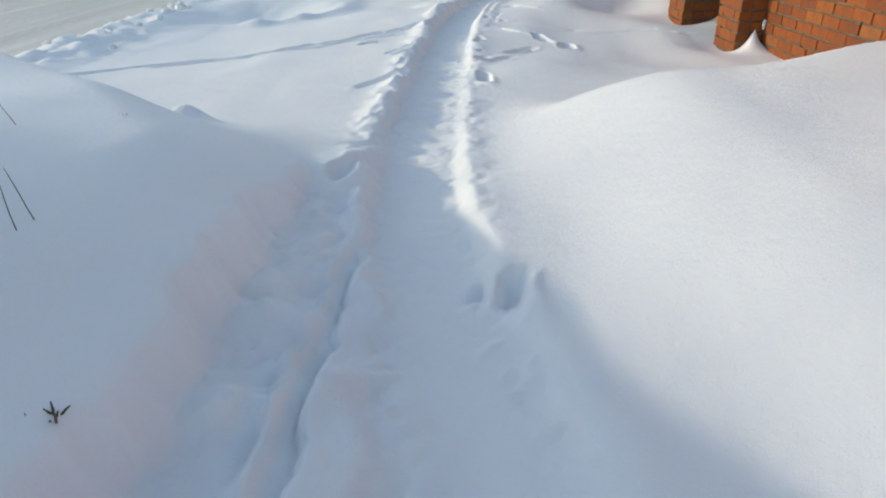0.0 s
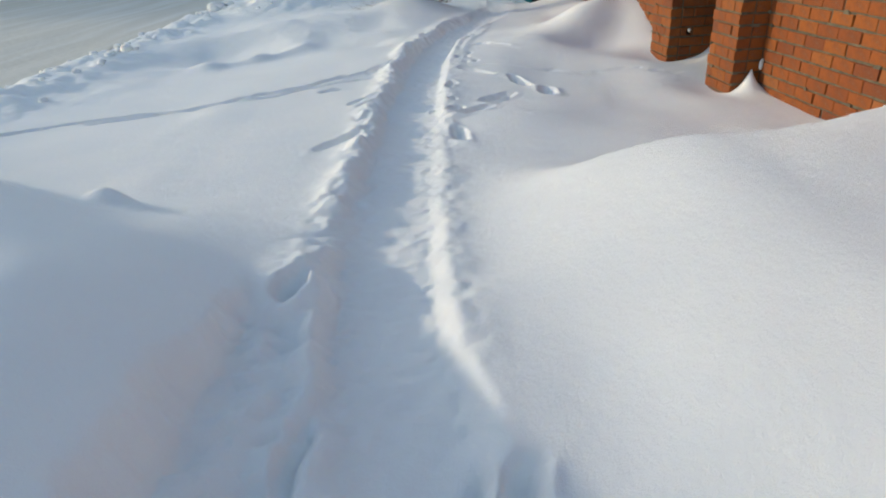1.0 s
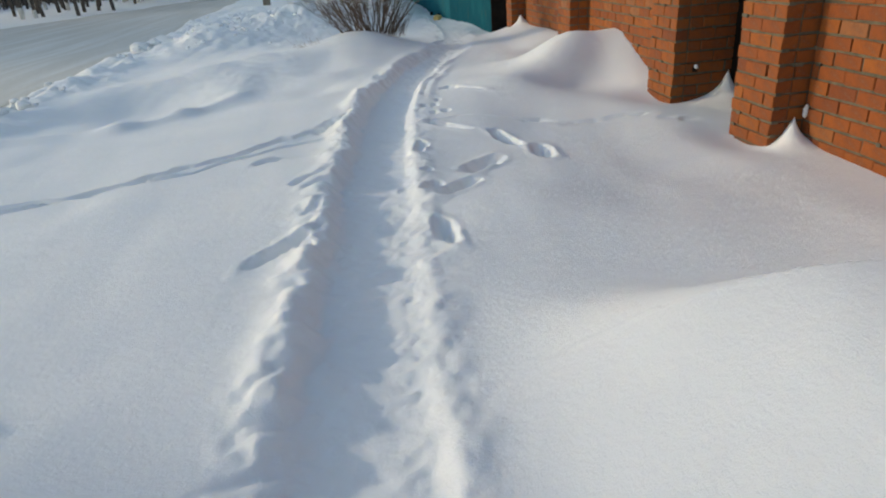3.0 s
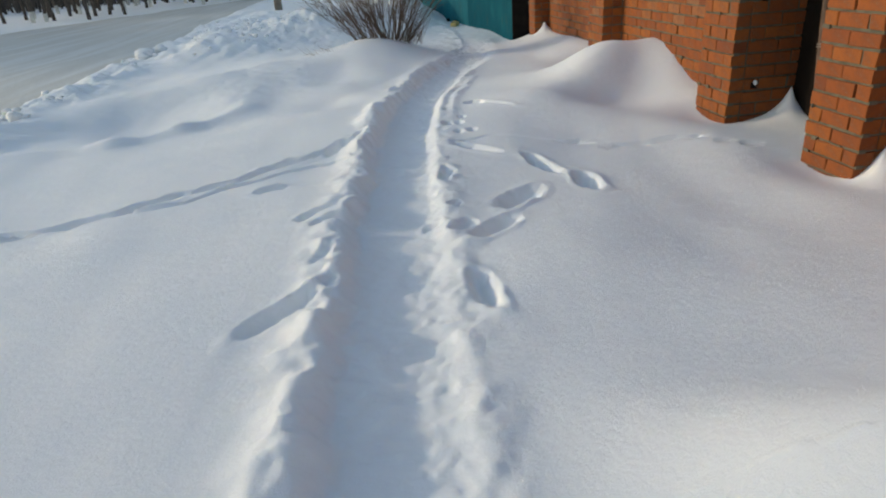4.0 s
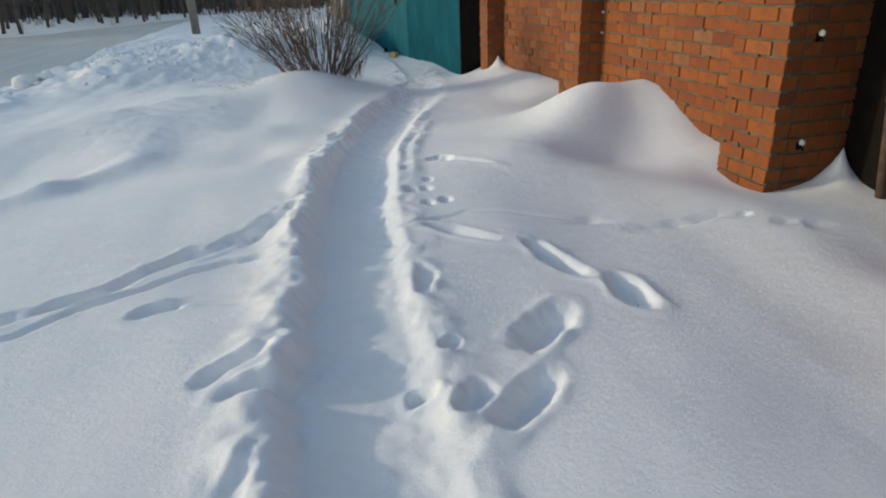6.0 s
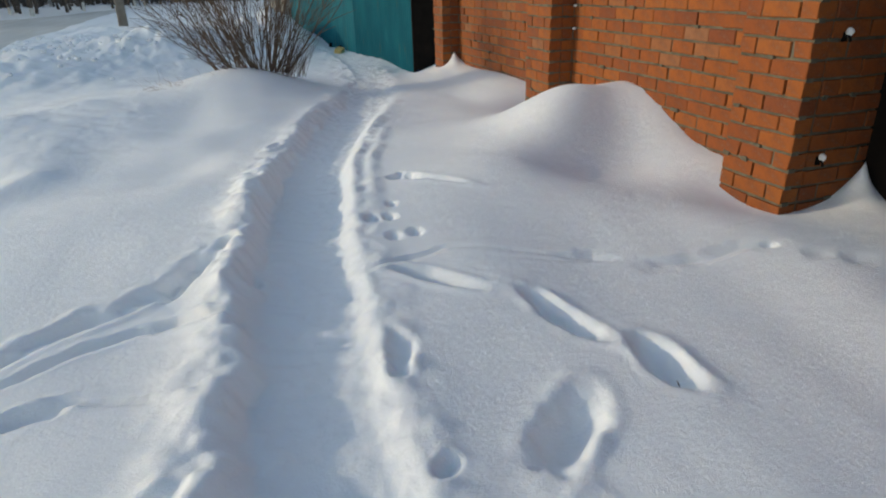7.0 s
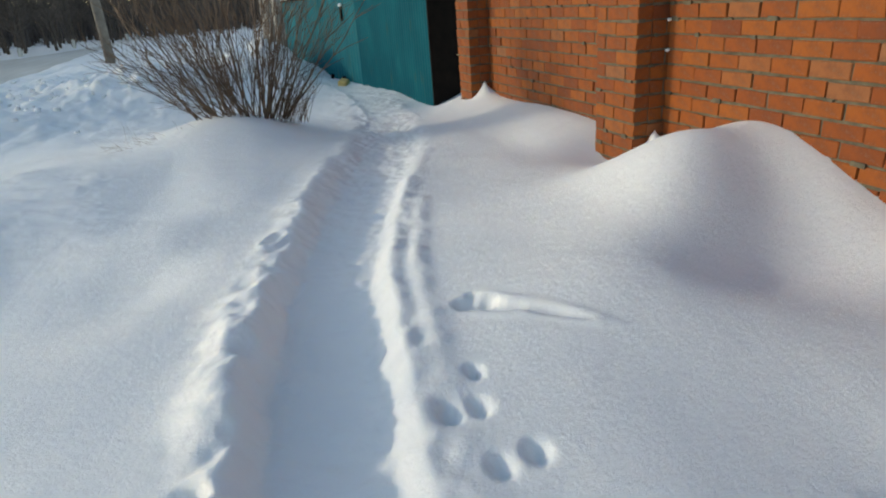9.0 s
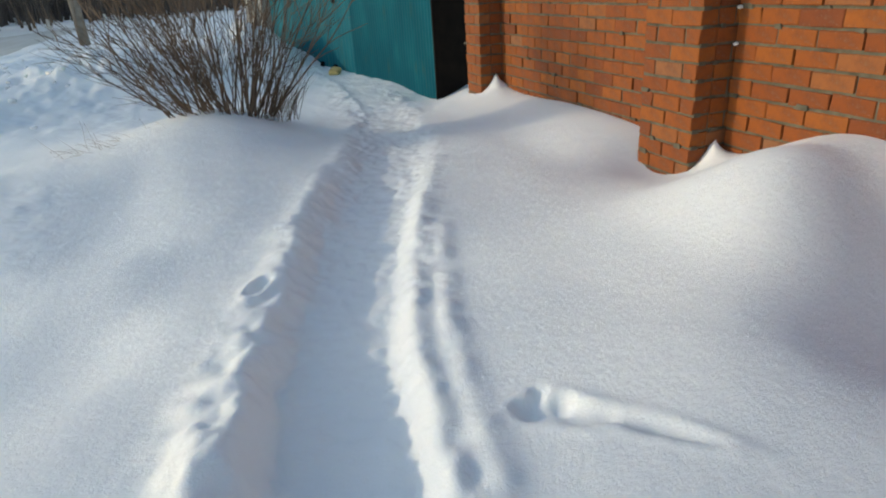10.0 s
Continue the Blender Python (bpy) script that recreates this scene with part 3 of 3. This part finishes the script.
wall_run("wall_east_1", 2.6, 6.355, "orange brick garden wall with rough grey mortar joints", 11, 0.03)
wall_run("wall_east_2", 8.344, 10.723, "orange brick wall with open black joints above a drift", 12, -0.06)
wall_run("wall_east_3", 11.227, 13.87, "orange brick wall beyond the pillar, some bricks darker", 13, 0.05)
bm = bmesh.new()
box(bm, (WALL_X + 0.004, -14.0, FOOT - 0.3), (WALL_X + 0.25, 2.6, FOOT + COURSES * BH))
far_wall = part("wall_east_4", bm, BRICK)
far_wall.matrix_world = WALL_TURN
tagged(far_wall, "orange brick garden wall going on out of view", "wall", kind="structure")
for k, ((y0, w), back) in enumerate(zip(PILLARS, (3.36, 3.36, 3.22, 3.22))):
    pillar("pillar_%d" % (k + 1), y0, w, back, 20 + k)

# iron pins with caps of snow on the pillar's side
for z in (0.30, 0.975):
    pin = new("wall_bracket")
    pin.matrix_world = WALL_TURN @ pose(2.93, 7.84, z)
    tagged(pin, "small dark iron bracket with a cap of snow", "bracket", "brackets on the pillar")
    bm = bmesh.new()
    tube(bm, [(0, 0.03, 0), (0, -0.03, 0), (0.004, -0.035, -0.03)], [0.012, 0.012, 0.008], 6)
    box(bm, (-0.016, -0.004, -0.03), (0.016, 0.004, 0.02))
    part("pin", bm, IRON, pin)
    bm = bmesh.new()
    lump(bm, (0, -0.025, 0.02), (0.017, 0.02, 0.022), random.Random(3), 2)
    part("snow_cap", bm, CLOD, pin, "little cap of snow")

# bits of snow caught in the wall's corners
for y, z, a, c in ((6.335, 0.22, 0.014, 0.05), (10.71, 1.05, 0.012, 0.012), (10.71, 0.85, 0.012, 0.012)):
    bm = bmesh.new()
    lump(bm, (0, 0, 0), (0.02, a, c), random.Random(int(z * 100)), 2)
    ob = part("snow_patch", bm, CLOD)
    ob.matrix_world = WALL_TURN @ pose(WALL_X - 0.012, y - a, z)
    tagged(ob, "small patch of snow stuck in the brick corner", "snow", "snow patches on the bricks")

# ---- the dark doorway in the wall ----
door = new("door_1")
door.matrix_world = WALL_TURN @ pose(3.30, 6.84, -0.1)
tagged(door, "dark brown sheet metal door set back between brick pillars", "door", kind="structure")
bm = bmesh.new()
box(bm, (0.0, 0.0, 0.0), (0.04, 1.02, 2.05))
part("door_leaf", bm, IRON, door)
for y in (0.17, 0.34, 0.51, 0.68):
    bm = bmesh.new()
    box(bm, (-0.012, y - 0.012, 0.02), (-0.003, y + 0.012, 2.03))
    part("rib", bm, IRON, door)
bm = bmesh.new()
tube(bm, [(-0.05, 0.60, 0.0), (-0.05, 0.68, 0.64), (-0.05, 0.72, 1.07), (-0.05, 0.80, 2.05)], [0.03] * 4, 10)
part("pipe_post", bm, RUST, door, "rusty brown pipe")
bm = bmesh.new()
tube(bm, [(-0.05 + 0.034 * math.cos(q), 0.685 + 0.034 * math.sin(q), 0.7 + 0.003 * q) for q in np.linspace(0, 12, 30)], [0.006] * 30, 5)
part("wire_tie", bm, CONCRETE, door, "pale wire tie round the pipe")

# ---- the teal gate ----
GX, GY = Vector((2.40, 14.86, 0)), Vector((1.06, 20.5, 0))
GLEN = (GY - GX).length
gate = new("gate")
gate.matrix_world = pose(GX.x, GX.y, 0, 0, 0, math.degrees(math.atan2(GY.y - GX.y, GY.x - GX.x)))
tagged(gate, "teal painted sheet metal gate, faded and scratched, snowed in", "gate")
TOP = 1.46


def profiled(x0, x1, pitch, depth, seed):
    """A profiled sheet from x0 to x1 along the gate, with its outer side to +y."""
    rng = random.Random(seed)
    bm = bmesh.new()
    xs = np.arange(x0, x1 + 1e-6, pitch / 4)
    prof = [0, depth, depth, 0]
    cols = []
    for side in (0.0, -0.004):
        col = [[bm.verts.new((x, prof[k % 4] + side + 0.006 * math.sin(x * 3 + z), z)) for z in (-0.3, 0.3, 0.8, TOP + 0.01 * math.sin(x * 2))] for k, x in enumerate(xs)]
        cols.append(col)
        for a, b2 in zip(col, col[1:]):
            for j in range(3):
                bm.faces.new((a[j], b2[j], b2[j + 1], a[j + 1]))
    for j in (0, -1):
        bm.faces.new([cols[0][j][0], cols[0][j][3], cols[1][j][3], cols[1][j][0]])
    bmesh.ops.recalc_face_normals(bm, faces=bm.faces)
    return bm


part("corrugated_sheet", profiled(0.0, 2.2, 0.066, 0.015, 1), TEAL, gate, "corrugated teal sheet")
edges = [2.21, 2.7, 3.2, 3.75, 4.3, 5.0, GLEN]
for k, (a, b2) in enumerate(zip(edges, edges[1:])):
    if k < 5:
        part("sheet_panel", profiled(a, b2 + 0.03, 0.11, 0.011, k), TEAL, gate)
        continue
    bm = bmesh.new()
    n = 7
    grid = [[bm.verts.new((a + (b2 - a - 0.006) * i / n, 0.004 * (k % 2) + 0.008 * noise.noise((a + i * 0.3, j * 0.4, k)), -0.3 + (TOP + 0.3) * j / 8)) for j in range(9)] for i in range(n + 1)]
    for i in range(n):
        for j in range(8):
            f = bm.faces.new((grid[i][j], grid[i][j + 1], grid[i + 1][j + 1], grid[i + 1][j]))
            f.smooth = True
    g = bmesh.ops.extrude_face_region(bm, geom=bm.faces[:])
    for v in g["geom"]:
        if isinstance(v, bmesh.types.BMVert):
            v.co.y -= 0.012
    bmesh.ops.recalc_face_normals(bm, faces=bm.faces)
    part("sheet_panel", bm, TEAL, gate)
bm = bmesh.new()
box(bm, (-0.03, -0.5, -0.3), (-0.004, 0.03, TOP + 0.02))
part("end_plate", bm, IRON, gate, "dark shaded end plate")
bm = bmesh.new()
box(bm, (2.72, 0.012, 1.08), (2.78, 0.04, 1.3))
part("latch", bm, IRON, gate, "black latch plate")
bm = bmesh.new()
lump(bm, (2.75, 0.03, 1.32), (0.05, 0.03, 0.03), random.Random(8), 2)
part("snow_cap", bm, CLOD, gate, "little cap of snow on the latch")
bm = bmesh.new()
box(bm, (0.0, -0.03, TOP - 0.01), (GLEN, 0.02, TOP + 0.03))
part("top_rail", bm, IRON, gate)
for a, b2 in ((0.1, 1.9), (2.1, 3.4), (3.5, GLEN)):
    bm = bmesh.new()
    xs = np.linspace(a, b2, 40)
    tube(bm, [(x, -0.004, TOP + 0.04) for x in xs], [0.012 + 0.012 * abs(noise.noise((x * 3.1, 3, 0))) + 0.008 for x in xs], 7)
    part("snow_ridge", bm, CLOD, gate, "thin ridge of snow along the top")
gate_turn = gate.matrix_world.copy()
for k, (x, y, r) in enumerate(((GLEN + 0.12, 0.03, 0.11), (GLEN + 0.55, 0.1, 0.1), (GLEN + 0.95, 0.1, 0.09))):
    bm = bmesh.new()
    box(bm, (-r, -r, -0.4), (r, r, 1.62 - 0.1 * k))
    bmesh.ops.bevel(bm, geom=bm.edges[:], offset=0.02, segments=2, affect="EDGES")
    post = part("gate_post", bm, GREYWOOD)
    post.matrix_world = gate_turn @ pose(x, y, 0.25, 1.5 * k, 1, 4 * k)
    tagged(post, "weathered grey wooden post at the end of the gate", "post", "posts beside the gate")
for x, dx, h in ((3.35, 0.02, 0.1), (2.85, 0.03, 0.11)):
    bm = bmesh.new()
    box(bm, (-0.03, -0.02, 0), (0.03, 0.02, h))
    bmesh.ops.bevel(bm, geom=bm.edges[:], offset=0.006, segments=1, affect="EDGES")
    ob = part("wood_stub", bm, IRON)
    p = gate_turn @ Vector((x, 0.09, 0))
    ob.matrix_world = pose(p.x, p.y, height_at(p.x, p.y) - 0.02, 8, 10, 30)
    tagged(ob, "dark stub sticking out of the snow at the gate", "stub", "stubs along the gate")
bm = bmesh.new()
box(bm, (-0.1, -0.07, -0.01), (0.1, 0.07, 0.09))
bmesh.ops.bevel(bm, geom=bm.edges[:], offset=0.012, segments=2, affect="EDGES")
ob = part("wood_offcut", bm, STRAW)
p = gate_turn @ Vector((2.55, 0.22, 0))
ob.matrix_world = pose(p.x, p.y, height_at(p.x, p.y), 12, -8, 60)
tagged(ob, "pale yellow wood offcut lying in the snow by the gate", "wood")


# ---- the bare bush ----
def crooked(rng, start, way, length, steps, wander, lift):
    pts, p, d = [Vector(start)], Vector(start), Vector(way).normalized()
    for _ in range(steps):
        d = (d + Vector((rng.uniform(-1, 1), rng.uniform(-1, 1), rng.uniform(-1, 1))) * wander + Vector((0, 0, lift))).normalized()
        p = p + d * length / steps
        pts.append(p.copy())
    return pts


BUSH = (0.0, 13.45)
bush = new("bush")
bush.location = (*BUSH, height_at(*BUSH) - 0.08)
tagged(bush, "bare brown leafless bush of thin upright stems on a snow mound", "bush")
rng = random.Random(5)
for k in range(120):
    a = rng.uniform(0, 2 * math.pi)
    out = rng.random() ** 0.6
    foot = Vector((math.cos(a) * out * 0.42, math.sin(a) * out * 0.2, 0.0))
    lean = Vector((foot.x * 1.7 + rng.uniform(-0.3, 0.3), foot.y * 1.1 + rng.uniform(-0.25, 0.25), 1.0))
    if rng.random() < 0.3 and foot.x < 0.15:
        lean.x -= rng.uniform(0.2, 1.2)
    thick = rng.choice((0.003, 0.004, 0.005, 0.007, 0.01))
    length = rng.uniform(0.6, 1.2) + thick * 60
    pts = crooked(rng, foot, lean, length, 8, 0.09, 0.02)
    bm = bmesh.new()
    tube(bm, pts, [thick * (1 - 0.8 * i / 8) for i in range(9)], 5)
    for j in range(rng.randrange(6, 11)):
        i = rng.randrange(2, 8)
        d = (pts[i + 1 if i < 8 else i] - pts[i - 1]).normalized()
        side = d.cross(Vector((rng.uniform(-1, 1), rng.uniform(-1, 1), rng.uniform(-1, 1)))).normalized()
        tw = crooked(rng, pts[i], d + side * rng.uniform(0.3, 0.9), rng.uniform(0.12, 0.45), 4, 0.16, 0.03)
        tube(bm, tw, [thick * 0.45 * (1 - 0.7 * q / 4) + 0.0008 for q in range(5)], 3, False)
    part("stem", bm, BARK, bush)
for k in range(60):
    foot = Vector((rng.uniform(0.28, 0.6), rng.uniform(-0.15, 0.15), -0.05))
    bm = bmesh.new()
    pts = crooked(rng, foot, (rng.uniform(-0.1, 0.7), rng.uniform(-0.4, 0.4), 1.0), rng.uniform(0.2, 0.5), 5, 0.12, 0.02)
    tube(bm, pts, [0.003, 0.0026, 0.0022, 0.0018, 0.0014, 0.001], 4)
    for j in range(5):
        tube(bm, crooked(rng, pts[rng.randrange(1, 5)], (rng.uniform(-0.6, 0.8), rng.uniform(-0.6, 0.6), 0.8), rng.uniform(0.08, 0.2), 3, 0.15, 0), [0.0014, 0.0012, 0.001, 0.0008], 3, False)
    part("stem", bm, BARK, bush)
wisp = new("dry_grass")
wisp.location = (-0.85, 13.0, height_at(-0.85, 13.0))
tagged(wisp, "pale dry grass stalks bent over the snow beside the bush", "grass", kind="stuff")
bm = bmesh.new()
for k in range(40):
    p = (rng.uniform(-0.35, 0.45), rng.uniform(-0.2, 0.2), -0.03)
    tube(bm, crooked(rng, p, (rng.uniform(-1.4, 0.2), rng.uniform(-0.5, 0.3), 0.7), rng.uniform(0.1, 0.28), 4, 0.2, -0.16), [0.0015, 0.0014, 0.0012, 0.001, 0.0007], 3, False)
part("stalks", bm, BARK, wisp)

# ---- stalks in the drift ----
for x, y, dx, dy, l in ((-1.215, 1.60, -0.4, 0.3, 0.19), (-1.235, 1.53, -0.25, 0.25, 0.17), (-1.64, 2.26, -0.6, 0.2, 0.13)):
    z = height_at(x, y)
    bm = bmesh.new()
    tube(bm, crooked(rng, (0, 0, -0.06), (dx, dy, 1.0), l + 0.06, 6, 0.06, 0), [0.0022, 0.002, 0.0019, 0.0017, 0.0015, 0.0013, 0.001], 5)
    ob = part("dry_stalk", bm, BARK)
    ob.location = (x, y, z)
    tagged(ob, "thin dry brown stalk standing out of the snow", "stalk", "stalks in the drift")
for x, y, s in ((-0.90, 1.00, 0.75), (-0.96, 0.97, 0.3), (-1.51, 2.73, 0.5)):
    bm = bmesh.new()
    for k in range(7):
        tube(bm, crooked(rng, (rng.uniform(-0.015, 0.015), rng.uniform(-0.012, 0.012), -0.02), (rng.uniform(-0.5, 0.6), rng.uniform(-0.3, 0.5), 0.8), s * rng.uniform(0.035, 0.07), 3, 0.25, 0), [0.005 * s, 0.0045 * s, 0.004 * s, 0.002 * s], 5)
    ob = part("twig_stub", bm, BARK)
    ob.location = (x, y, height_at(x, y))
    tagged(ob, "short broken brown twig stub poking through the snow", "twig", "twig stubs in the drift")

# a thin twig dropped into one of the boot prints
bm = bmesh.new()
tube(bm, crooked(rng, (0, 0, 0), (-0.35, -0.9, 0.05), 0.11, 5, 0.08, 0), [0.0022, 0.0022, 0.002, 0.0018, 0.0015, 0.001], 5)
ob = part("twig", bm, BARK)
ob.location = (1.17, 6.70, height_at(1.15, 6.66) + 0.006)
tagged(ob, "thin dark twig lying in a deep boot print", "twig")

# ---- snow clods ----
for k in range(70):
    y = rng.uniform(6.0, 26)
    x = float(road_near(y)) + rng.gauss(0.35, 0.3)
    s = rng.uniform(0.025, 0.085) * (1.5 if rng.random() < 0.1 else 1)
    if k == 0:
        x, y, s = -4.6, 15.95, 0.2
    if k == 1:
        x, y, s = -4.35, 16.15, 0.12
    bm = bmesh.new()
    lump(bm, (0, 0, 0), (s, s * rng.uniform(0.7, 1.1), s * 0.65), rng, 2, 0.5)
    ob = part("snow_clod", bm, CLOD)
    ob.location = (x, y, height_at(x, y) + s * 0.25)
    tagged(ob, "broken clod of snow thrown up at the road edge", "snow clod", "clods along the road")
bm = bmesh.new()
for k in range(260):
    t = rng.random()
    if rng.random() < 0.5:
        x, y = -3.4 + 4 * t + rng.gauss(0, 0.6), 16.3 + 2.2 * t + rng.gauss(0, 0.6)
    else:
        x, y = -3.4 + rng.gauss(0, 0.6), 15 + 8 * t
    s = rng.uniform(0.015, 0.05)
    lump(bm, (x, y, height_at(x, y) + s * 0.2), (s, s, s * 0.7), rng, 1, 0.5)
tagged(part("snow_crumbs", bm, CLOD), "scattered crumbs of ploughed snow on the bank", "snow", kind="stuff")

# ---- roadside pole ----
pole = new("pole")
pole.location = (-4.3, 33.0, 0)
tagged(pole, "plain grey concrete pole standing behind the snow bank", "pole")
bm = bmesh.new()
tube(bm, [(0, 0, -0.5), (0, 0, 3), (0, 0, 7)], [0.17, 0.16, 0.13], 10)
part("shaft", bm, CONCRETE, pole)


# ---- the woods across the road ----
def tree_kind(seed, height, limed):
    rng = random.Random(seed)
    t = new("tree")
    bm = bmesh.new()
    pts = crooked(rng, (0, 0, -0.3), (rng.uniform(-0.1, 0.1), rng.uniform(-0.1, 0.1), 1), height, 9, 0.05, 0.04)
    rad = [0.1 * (1 - 0.85 * i / 9) for i in range(10)]
    tube(bm, pts, rad, 7)
    limbs, twigs = bmesh.new(), bmesh.new()
    for k in range(26):
        i = rng.randrange(2, 9)
        a = rng.uniform(0, 6.28)
        l = crooked(rng, pts[i], (math.cos(a), math.sin(a), rng.uniform(0.3, 1.2)), rng.uniform(0.9, 2.4), 5, 0.12, 0.05)
        tube(limbs, l, [rad[i] * 0.4 * (1 - 0.8 * q / 5) + 0.004 for q in range(6)], 4, False)
        for j in range(9):
            q = l[rng.randrange(1, 6)]
            w = crooked(rng, q, (rng.uniform(-1, 1), rng.uniform(-1, 1), rng.uniform(-0.2, 1)), rng.uniform(0.4, 1.1), 3, 0.2, 0.03)
            tube(twigs, w, [0.008, 0.006, 0.005, 0.003], 3, False)
    part("trunk", bm, TRUNK, t)
    if limed:
        lb = bmesh.new()
        tube(lb, [p + Vector((0, 0, 0.0)) for p in pts[:2]], [rad[0] + 0.012, rad[1] + 0.012], 9)
        part("limewash", lb, LIME, t, "white limewashed foot of the trunk")
    part("bough", limbs, TRUNK, t)
    part("crown", twigs, TWIG, t)
    tagged(t, "bare dark winter tree with a limewashed foot" if limed else "bare dark winter tree standing in snow", "tree", "trees across the road")
    return t


kinds = [tree_kind(s, h, l) for s, h, l in ((1, 6.5, False), (2, 7.5, True), (3, 6.0, False), (4, 7.0, False), (5, 6.5, True))]
rng = random.Random(77)
spots = []
for k in range(170):
    row = k % 5
    y = rng.uniform(22, 90)
    x = (float(road_far(min(y, 58))) - 1.5 - row * 2.6 + rng.uniform(-0.8, 0.8)) if y < 56 else rng.uniform(-34, 4)
    spots.append((x, y))
for k, (x, y) in enumerate(spots):
    m = pose(x, y, height_at(x, y), 0, 0, rng.uniform(0, 360)) 
    if k < len(kinds):
        kinds[k].matrix_world = m
    else:
        copy_thing(kinds[rng.randrange(len(kinds))], m)
bm = bmesh.new()
for k in range(5200):
    a = rng.uniform(-1.1, 0.25)
    r = rng.uniform(62, 130)
    x, y = r * math.sin(a), 4 + r * math.cos(a)
    h = rng.uniform(2.5, 7)
    w = rng.uniform(0.04, 0.12)
    tube(bm, [(x, y, 0), (x + rng.uniform(-0.3, 0.3), y, h * 0.5), (x + rng.uniform(-0.6, 0.6), y, h)], [w, w * 0.7, 0.02], 3, False)
    for j in range(6):
        z = rng.uniform(0.2, h * 0.8)
        tube(bm, [(x, y, z), (x + rng.uniform(-1.2, 1.2), y + rng.uniform(-1, 1), z + rng.uniform(0.3, 1.6))], [0.03, 0.015], 3, False)
tagged(part("far_woods", bm, TWIG), "dense brown leafless woods far behind the road", "woods", kind="stuff")
